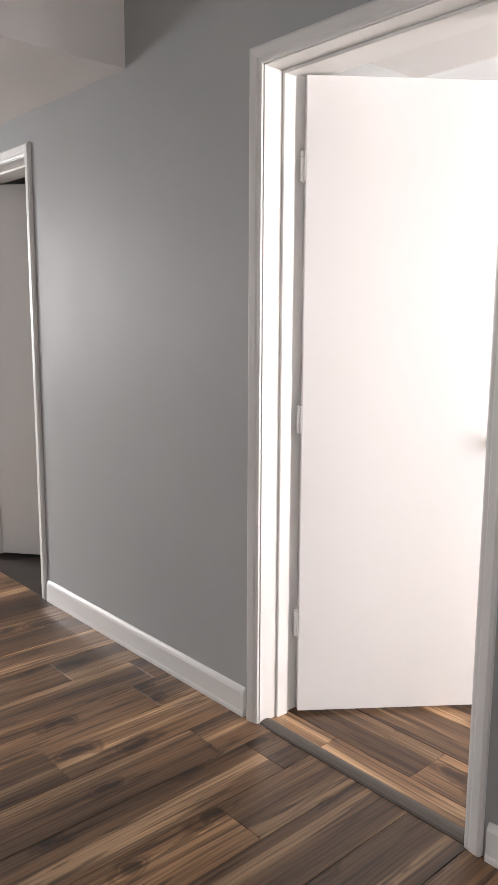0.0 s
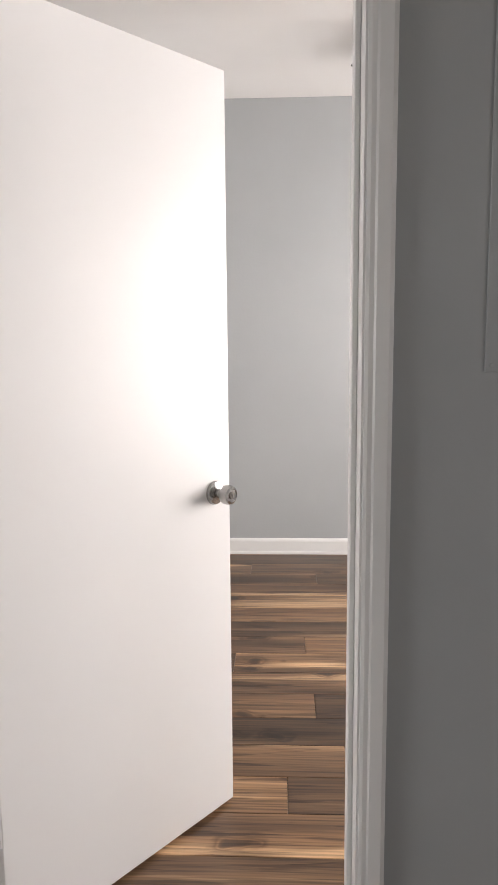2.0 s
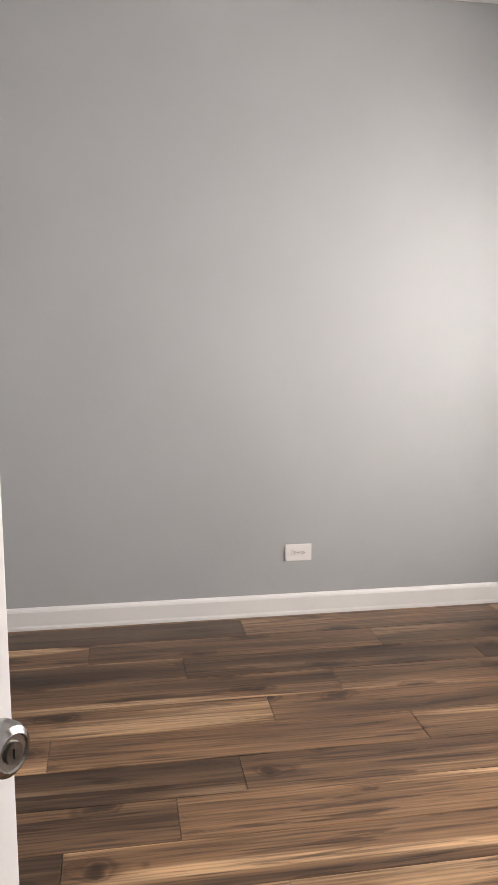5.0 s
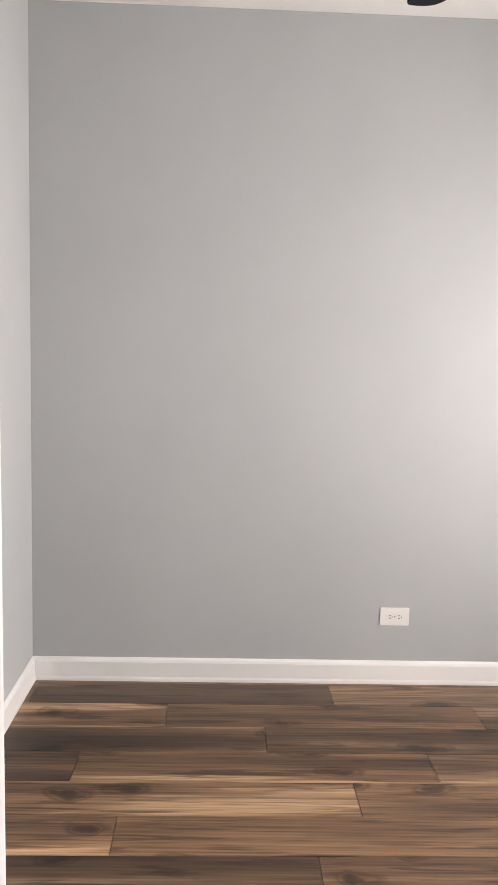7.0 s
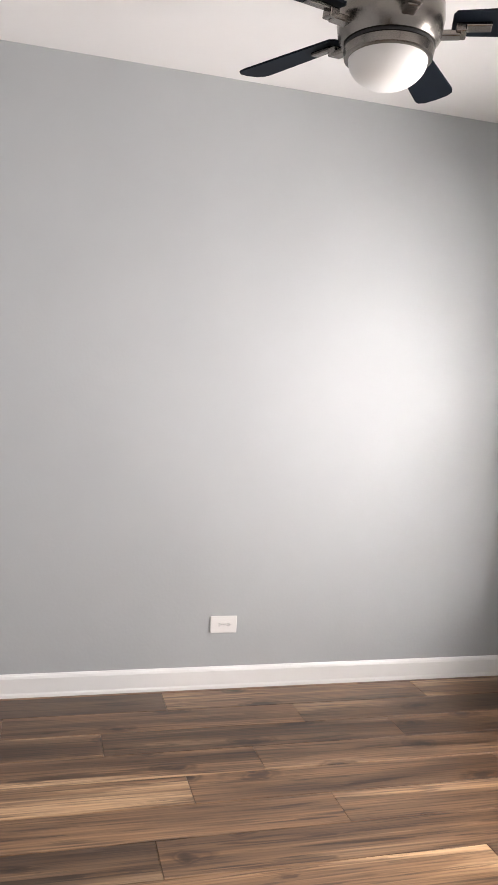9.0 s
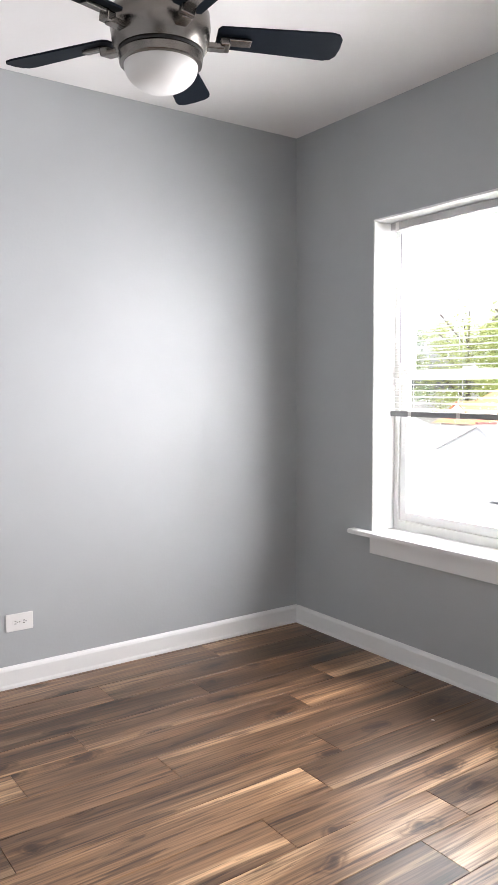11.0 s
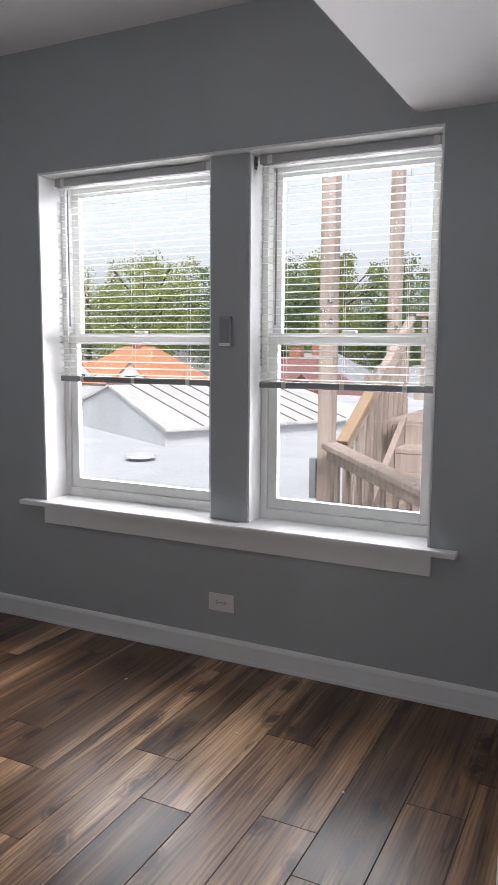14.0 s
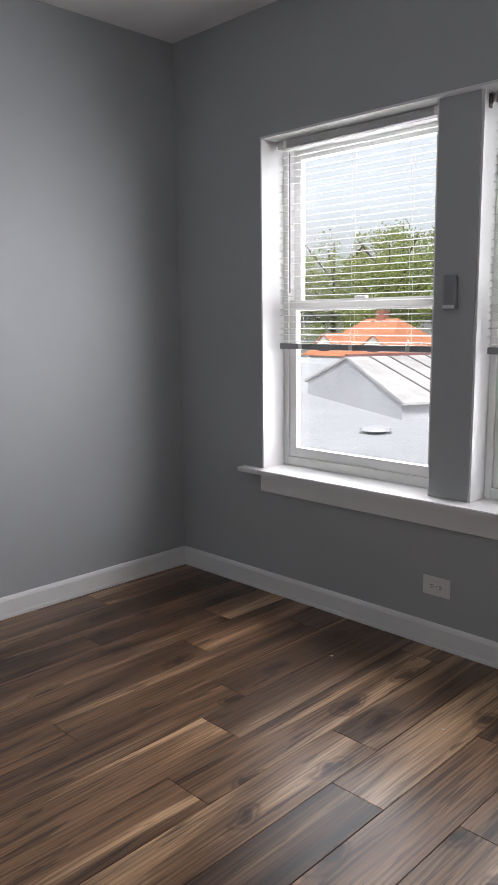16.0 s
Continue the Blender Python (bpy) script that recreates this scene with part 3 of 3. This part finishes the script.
# ---- ceiling fan ----
def ceiling_fan(m):
    f = thing("ceiling_fan", "brushed nickel ceiling fan with five black blades", "ceiling fan", m)
    part("canopy", lathe(B(), [(0, 0.275), (0.075, 0.275), (0.075, 0.262), (0.062, 0.225), (0.030, 0.205), (0, 0.205)], 40), NICKEL, f, "", True)
    part("downrod", lathe(B(), [(0, 0.21), (0.014, 0.21), (0.014, 0.115), (0, 0.115)], 20), NICKEL, f, "", True)
    part("motor_housing", lathe(B(), [(0, 0.130), (0.05, 0.128), (0.085, 0.112), (0.112, 0.092), (0.128, 0.083), (0.140, 0.080), (0.152, 0.060), (0.155, 0.020), (0.148, -0.030), (0.134, -0.052), (0, -0.052)], 56), NICKEL, f, "brushed nickel motor housing", True)
    part("trim_band", lathe(B(), [(0, -0.053), (0.128, -0.053), (0.128, -0.060), (0, -0.060)], 56), DARK, f, "black gap ring", True)
    part("light_ring", lathe(B(), [(0, -0.061), (0.127, -0.061), (0.131, -0.066), (0.127, -0.088), (0.118, -0.092), (0, -0.092)], 56), NICKEL, f, "", True)
    prof = [(0.114 * math.cos(a), -0.092 - 0.078 * math.sin(a)) for a in [k * math.pi / 2 / 12 for k in range(13)]]
    part("light_bowl", lathe(B(), [(0, -0.0925)] + prof[:-1] + [(0, -0.170)], 56), FROST, f, "frosted white glass bowl, unlit", True)
    for k in range(5):
        turn = Matrix.Rotation(radians(48.3 + 72 * k), 4, "Z")
        out = [(0.185, 0.050), (0.175, 0.035), (0.175, -0.035), (0.185, -0.050), (0.535, -0.066), (0.560, -0.060), (0.574, -0.040), (0.578, 0.0), (0.574, 0.040), (0.560, 0.060), (0.535, 0.066)]
        tilt = Matrix.Translation((0, 0, 0.008)) @ Matrix.Rotation(radians(-12), 4, "X")
        part("blade", prism(B(), out, 0.006, turn @ tilt), BLADE, f, "black fan blade")
        bm = B()
        box(bm, 0.135, 0.20, -0.018, 0.018, -0.030, -0.012, 0.004, turn)
        box(bm, 0.185, 0.215, -0.022, 0.022, -0.026, 0.002, 0.004, turn @ Matrix.Rotation(radians(-12), 4, "X"))
        box(bm, 0.205, 0.285, -0.016, 0.016, -0.006, 0.0065, 0.003, turn @ Matrix.Rotation(radians(-12), 4, "X"))
        part("blade_arm", bm, NICKEL, f, "nickel blade arm")
    return f


ceiling_fan(pose(1.487, 2.067, 2.424))

# blind bracket left on the mullion, and paint chips on the floor
bm = B()
box(bm, XR + 0.062, XR + 0.084, 1.5635, 1.5675, 2.085, 2.135, 0.001)
box(bm, XR + 0.068, XR + 0.078, 1.5575, 1.5634, 2.098, 2.112, 0.001)
tagged(part("blind_bracket", bm, STRIPM), "small dark metal blind bracket on the mullion", "bracket")
for x, y, a in ((2.27, 0.86, 20), (2.44, 1.32, 75), (2.62, 1.93, 130)):
    chip = part("paint_chip", prism(B(), [(-0.006, -0.003), (0.004, -0.004), (0.008, 0.001), (0.001, 0.004), (-0.005, 0.003)], 0.0015), PLASTIC)
    chip.matrix_basis = pose(x, y, 0.0004, 0, 0, a)
    tagged(chip, "small white paint chip on the plank floor", "debris", "paint chips")

# ---- outside ----
structure("ground", box(B(), -300, 900, -600, 600, -5.2, -5.0), GROUND, "grey street-level ground reaching the distance", "ground")
white_building = thing("flat_roof_building", "neighbouring building with a blown-bright white flat roof", "building")
part("roof", box(B(), 8.2, 26, -14, 30, -0.75, -0.6), MEMBRANE, white_building, "white roof membrane")
part("wall", box(B(), 8.4, 25.8, -13.8, 29.8, -5.0, -0.75), SIDING, white_building)
part("parapet", box(B(), 25.7, 26.0, -14, 30, -0.6, -0.35), MEMBRANE, white_building)

# small gabled roof house standing on the flat roof
penthouse = thing("roof_shed", "white gabled shed with a peeling sheet-metal roof on the flat roof", "shed")
peak, eave = Vector((14.0, 10.56, 0.45)), Vector((12.6, 8.2, -0.257))
ridge = Vector((2.36, -1.4, 0)).normalized()
other = Vector((2 * peak.x - eave.x, 2 * peak.y - eave.y, eave.z))
LEN = 4.6
bm = B()
pts = [Vector((eave.x, eave.y, -0.6)), Vector((other.x, other.y, -0.6)), other, peak, eave]
a = [bm.verts.new(p) for p in pts]
b2 = [bm.verts.new(p + ridge * LEN) for p in pts]
bm.faces.new(a), bm.faces.new(b2[::-1])
for k in range(5):
    bm.faces.new((a[k], a[(k + 1) % 5], b2[(k + 1) % 5], b2[k]))
bmesh.ops.recalc_face_normals(bm, faces=bm.faces)
part("wall", bm, MEMBRANE, penthouse)
for side, e in (("near", eave), ("far", other)):
    slope = (e - peak)
    nrm = ridge.cross(slope).normalized()
    if nrm.z < 0:
        nrm = -nrm
    bm = B()
    q = [peak + nrm * 0.004 - ridge * 0.05, peak + nrm * 0.004 + ridge * (LEN + 0.05), e + slope * 0.06 + nrm * 0.004 + ridge * (LEN + 0.9 if side == "near" else LEN), e + slope * 0.06 + nrm * 0.004 - ridge * 0.05]
    lo = [bm.verts.new(p) for p in q]
    hi = [bm.verts.new(p + nrm * 0.05) for p in q]
    bm.faces.new(lo[::-1]), bm.faces.new(hi)
    for k in range(4):
        bm.faces.new((lo[k], lo[(k + 1) % 4], hi[(k + 1) % 4], hi[k]))
    bmesh.ops.recalc_face_normals(bm, faces=bm.faces)
    roof = part("roof", bm, SHEET, penthouse, "grey-white peeling roof sheets")
    if side == "near":
        for k in range(1, 10):
            p = peak + ridge * (LEN * k / 10) + nrm * 0.06
            bm = B()
            beam(bm, p, p + slope * 1.04 + ridge * 0.35, 0.03, 0.03)
            part("seam", bm, SEAM, roof)
bm = B()
beam(bm, peak - ridge * 0.05 + Vector((0, 0, 0.07)), peak + ridge * (LEN + 0.05) + Vector((0, 0, 0.07)), 0.16, 0.05)
part("ridge_cap", bm, RED, penthouse, "red ridge cap")
vent = thing("roof_vent", "low round roof vent on the white roof", "vent", pose(10.9, 7.6, -0.6))
part("base", lathe(B(), [(0, 0), (0.16, 0), (0.16, 0.06), (0, 0.06)], 24), GREYROOF, vent)
part("cap", lathe(B(), [(0, 0.06), (0.27, 0.06), (0.25, 0.11), (0.1, 0.15), (0, 0.16)], 24), MEMBRANE, vent)


def hip_house(m, w, d, eaves, top, roof_material, wall_material, label):
    """A house with a hipped roof, two dormers and a chimney; the origin is on the ground."""
    h = thing("house", label, "house", m, "houses beyond the roof")
    part("wall", box(B(), -w / 2, w / 2, -d / 2, d / 2, 0, eaves), wall_material, h)
    bm = B()
    lo = [bm.verts.new(p) for p in ((-w / 2 - 0.4, -d / 2 - 0.4, eaves), (w / 2 + 0.4, -d / 2 - 0.4, eaves), (w / 2 + 0.4, d / 2 + 0.4, eaves), (-w / 2 - 0.4, d / 2 + 0.4, eaves))]
    r0, r1 = bm.verts.new((0, -d / 5, top)), bm.verts.new((0, d / 5, top))
    bm.faces.new((lo[0], lo[1], r0)), bm.faces.new((lo[1], lo[2], r1, r0)), bm.faces.new((lo[2], lo[3], r1)), bm.faces.new((lo[3], lo[0], r0, r1)), bm.faces.new(lo[::-1])
    bmesh.ops.recalc_face_normals(bm, faces=bm.faces)
    roof = part("roof", bm, roof_material, h)
    part("chimney", box(B(), -0.3, 0.3, -0.3, 0.3, top - 0.6, top + 0.55), BRICKM, roof)
    for sy in (-1, 1):
        y = sy * d / 3.2
        bm = B()
        mm = Matrix(((0, 0, 1, -w / 2 + 0.2), (1, 0, 0, y), (0, 1, 0, eaves), (0, 0, 0, 1)))
        prism(bm, [(-0.9, 0), (0.9, 0), (0.9, 0.6), (0, 1.35), (-0.9, 0.6)], 2.4, mm)
        dm = part("dormer", bm, wall_material, h, "pale gabled dormer")
        part("window", box(B(), -w / 2 + 0.12, -w / 2 + 0.19, y - 0.4, y + 0.4, eaves + 0.12, eaves + 0.62), DARK, dm)
        for k in (-1, 1):
            bm = B()
            beam(bm, (-w / 2 + 1.3, y + k * 1.05, eaves + 0.52), (-w / 2 + 1.3, y - k * 0.02, eaves + 1.42), 2.5, 0.06)
            part("roof", bm, roof_material, dm)
    for k in range(4):
        y = -d / 2 + (k + 0.5) * d / 4
        win = part("window", rectangle(B(), -w / 2 - 0.06, -w / 2 - 0.005, y - 0.5, y + 0.5, eaves - 2.0, eaves - 0.6, 0.08), SIDING, h)
        part("pane", box(B(), -w / 2 - 0.03, -w / 2 - 0.006, y - 0.42, y + 0.42, eaves - 1.92, eaves - 0.68), DARK, win)
    return h


hip_house(pose(44, 30.6, -5.0), 8, 6.4, 3.9, 6.3, ORANGE, SIDING, "pale house with an orange hipped roof and dormers")
hip_house(pose(52, 20.5, -5.0), 8, 8.0, 3.6, 5.9, GREYROOF, SIDING, "pale house with a grey hipped roof")
hip_house(pose(38, 16.2, -5.0), 7, 5.5, 3.6, 5.8, RED, BRICKM, "brick house with a dark red hipped roof")
hip_house(pose(46, 10.5, -5.0), 8, 6.5, 3.2, 5.3, GREYROOF, SIDING, "pale house with a grey hipped roof")
hip_house(pose(36, 37.5, -5.0), 7, 7, 3.4, 5.6, GREYROOF, BRICKM, "brick house with a grey hipped roof")


def tree(m, high, wide, leaf, label, seed):
    rng = random.Random(seed)
    tr = thing("tree", label, "tree", m, "trees behind the houses")
    bm = B()
    lathe(bm, [(0, 0), (0.34, 0), (0.24, high * 0.3), (0.14, high * 0.6), (0.05, high * 0.9), (0, high * 0.92)], 10)
    for k in range(9):
        a = rng.uniform(0, 6.28)
        z = high * rng.uniform(0.3, 0.7)
        beam(bm, (0, 0, z), (math.cos(a) * wide * 0.6, math.sin(a) * wide * 0.6, z + high * rng.uniform(0.1, 0.25)), 0.12, 0.12)
    part("trunk", bm, BARK, tr)
    verts, faces = [], []
    clumps = []
    for _ in range(60):
        a, r = rng.uniform(0, 6.28), wide * math.sqrt(rng.random()) * 0.8
        clumps.append((math.cos(a) * r, math.sin(a) * r, high * (0.34 + 0.6 * rng.random() * (1 - 0.45 * (r / wide) ** 2)), rng.uniform(0.5, 1.15) * wide * 0.24))
    for cx, cy, cz, cr in clumps:
        for _ in range(210):
            d = Vector((rng.gauss(0, 1), rng.gauss(0, 1), rng.gauss(0, 0.8)))
            d = d.normalized() * cr * rng.uniform(0.45, 1.1)
            p = Vector((cx, cy, cz)) + d
            u = Vector((rng.gauss(0, 1), rng.gauss(0, 1), rng.gauss(0, 1))).normalized()
            v = u.orthogonal().normalized()
            s = rng.uniform(0.07, 0.16)
            n = len(verts)
            verts += [p - u * s, p + v * s * 0.6, p + u * s, p - v * s * 0.6]
            faces.append((n, n + 1, n + 2, n + 3))
    me = bpy.data.meshes.new("crown")
    me.from_pydata(verts, [], faces)
    me.materials.append(leaf)
    c = new("crown", me)
    c.parent = tr
    return tr


for k, (x, y, h, w, leaf) in enumerate(((58, 46, 13.0, 5.5, LEAF_A), (62, 41, 14.5, 5.5, LEAF_A), (66, 35, 13.5, 5.0, LEAF_B), (70, 30, 14.0, 5.5, LEAF_B), (60, 29.5, 12.5, 4.5, LEAF_B), (62, 22.5, 13.5, 5.0, LEAF_A),
                                   (56, 25, 11.5, 4.5, LEAF_B), (64, 17.5, 13.0, 4.6, LEAF_B), (60, 12.5, 10.0, 4.2, LEAF_B), (72, 8, 10.0, 4.5, LEAF_A), (50, 50, 12.0, 5.0, LEAF_B), (54, 37, 12.0, 4.5, LEAF_A))):
    tree(pose(x, y, -5.0, 0, 0, 40 * k), h * 1.13, w * 1.08, leaf, "leafy yellow-green tree beyond the roofs" if leaf is LEAF_A else "leafy dark green tree beyond the roofs", k)

# ---- timber porch stair outside the second window ----
porch = thing("porch_stair", "weathered timber porch stair with posts and balusters", "porch")


def timber(name, a, b, w, h, material=TIMBER, parent=porch, label=""):
    bm = B()
    beam(bm, a, b, w, h, 0.005)
    return part(name, bm, material, parent, label)


for x, y in ((5.40, 2.115), (7.2, 2.14)):
    post = timber("post", (x, y, -5.0), (x, y, 4.6), 0.11, 0.11)
    for z in (1.55, 1.70, 1.62):
        part("bolt", lathe(B(), [(0, 0), (0.02, 0), (0.016, 0.012), (0, 0.014)], 12, Matrix.Translation((x - 0.055, y + (0.03 if z == 1.62 else -0.03), z)) @ Matrix.Rotation(radians(-90), 4, "Y")), CHROME, post)
timber("rail_cap", (5.28, 2.05, 0.665), (4.55, 1.02, 0.47), 0.14, 0.04)
timber("rail", (5.28, 2.05, 0.60), (4.55, 1.02, 0.405), 0.04, 0.09)
timber("rail", (5.28, 2.05, -0.25), (4.55, 1.02, -0.45), 0.04, 0.09)
for k in range(9):
    s = (k + 0.7) / 9.6
    x, y = 5.28 - 0.73 * s, 2.05 - 1.03 * s
    timber("baluster", (x + 0.03, y, -0.30 - 0.2 * s), (x + 0.03, y, 0.57 - 0.2 * s), 0.036, 0.036)
timber("rail_cap", (5.47, 2.02, 0.66), (5.95, 1.96, 1.02), 0.09, 0.04, FRESH, porch, "newer orange-brown timber board")
timber("rail_cap", (5.96, 1.959, 1.03), (6.75, 1.86, 1.62), 0.07, 0.04)
timber("newel", (5.98, 1.97, 0.2), (5.98, 1.97, 1.16), 0.09, 0.09)
timber("rail", (5.47, 2.02, 0.58), (6.75, 1.86, 1.54), 0.04, 0.09)
for k in range(12):
    s = (k + 0.6) / 12.4
    x, y, z = 5.47 + 1.28 * s, 2.02 - 0.16 * s, 0.58 + 0.96 * s
    timber("baluster", (x, y, z - 0.95), (x, y, z), 0.036, 0.036)
for k in range(7):
    z = 0.78 - 0.18 * (k + 1) + 0.18
    x = 6.1 - 0.27 * k
    if k:
        timber("tread", (x - 0.0, 1.68, z), (x, 0.55, z), 0.29, 0.04)
        timber("riser", (x + 0.14, 1.68, z + 0.09), (x + 0.14, 0.55, z + 0.09), 0.02, 0.17, TIMBER)
for k in range(8):
    timber("deck_board", (6.08 + 0.145 * k, 1.85, 0.78), (6.08 + 0.145 * k, 0.2, 0.78), 0.138, 0.035)
timber("stringer", (4.3, 1.71, -0.45), (6.1, 1.71, 0.72), 0.05, 0.26)
timber("rail_cap", (6.9, 1.86, 1.66), (7.3, 0.2, 1.66), 0.12, 0.04)
timber("rail", (6.9, 1.86, 0.95), (7.3, 0.2, 0.95), 0.04, 0.09)
for k in range(12):
    s = (k + 0.5) / 12
    timber("baluster", (6.9 + 0.4 * s, 1.86 - 1.66 * s, 0.92), (6.9 + 0.4 * s, 1.86 - 1.66 * s, 1.64), 0.036, 0.036)
timber("junction_block", (5.36, 2.20, 0.25), (5.36, 2.20, 0.55), 0.05, 0.06, GREYROOF)

# ---- floor planks ----
plank_cache = {}


def plank_mesh(ln, wd):
    key = (round(ln, 3), round(wd, 3))
    if key not in plank_cache:
        bm = B()
        c = 0.0012
        rings = [[bm.verts.new((sx * (ln / 2 - i), sy * (wd / 2 - i), z)) for sx, sy in ((-1, -1), (1, -1), (1, 1), (-1, 1))] for i, z in ((0, -0.011), (0, -c), (c, 0))]
        for a_, b_ in zip(rings, rings[1:]):
            for k in range(4):
                bm.faces.new((a_[k], a_[(k + 1) % 4], b_[(k + 1) % 4], b_[k]))
        bm.faces.new(rings[0][::-1]), bm.faces.new(rings[-1])
        plank_cache[key] = mesh_of("plank", bm, PLANK)
    return plank_cache[key]


def lay(parent, u0, u1, v0, v1, turn, joint_of):
    """Rows of planks between u0 and u1 along, v0 and v1 across."""
    wd, ln, gap = 0.1822, 1.214, 0.0007
    top = 3.228
    rows_ = range(-2, 40)
    for k in rows_:
        hi, lo = (top - wd * k, top - wd * (k + 1)) if not turn else (v1 - wd * k, v1 - wd * (k + 1))
        hi, lo = min(hi, v1), max(lo, v0)
        if hi - lo < 0.012:
            continue
        j = joint_of(k)
        n = math.floor((u0 - j) / ln)
        s = j + n * ln
        while s < u1:
            a_, b_ = max(s, u0), min(s + ln, u1)
            s += ln
            if b_ - a_ < 0.02:
                continue
            p = new("plank", plank_mesh(b_ - a_ - 2 * gap, hi - lo - 2 * gap))
            p.parent = parent
            uc, vc = (a_ + b_) / 2, (hi + lo) / 2
            p.matrix_basis = pose(vc, uc, 0, 0, 0, 90) if turn else pose(uc, vc, 0)


JOINTS = {0: 1.112, 1: 1.664, 2: 0.823, 3: 1.387, 4: 2.308, 5: 1.568, 6: 0.936, 7: 1.944, 8: 1.645, 9: 2.19, 10: 0.75, 11: 2.484, 12: 2.049, 13: 0.645, 14: 2.305, 15: 1.3, 16: 0.5}
lay(floor_bed, XL, XR, 0.046, YB, False, lambda k: JOINTS.get(k, 0.37 * k))
lay(floor_hall, HY, -0.001, HXL, HXR, True, lambda k: (0.43 * k * k + 0.31 * k) % 1.2)
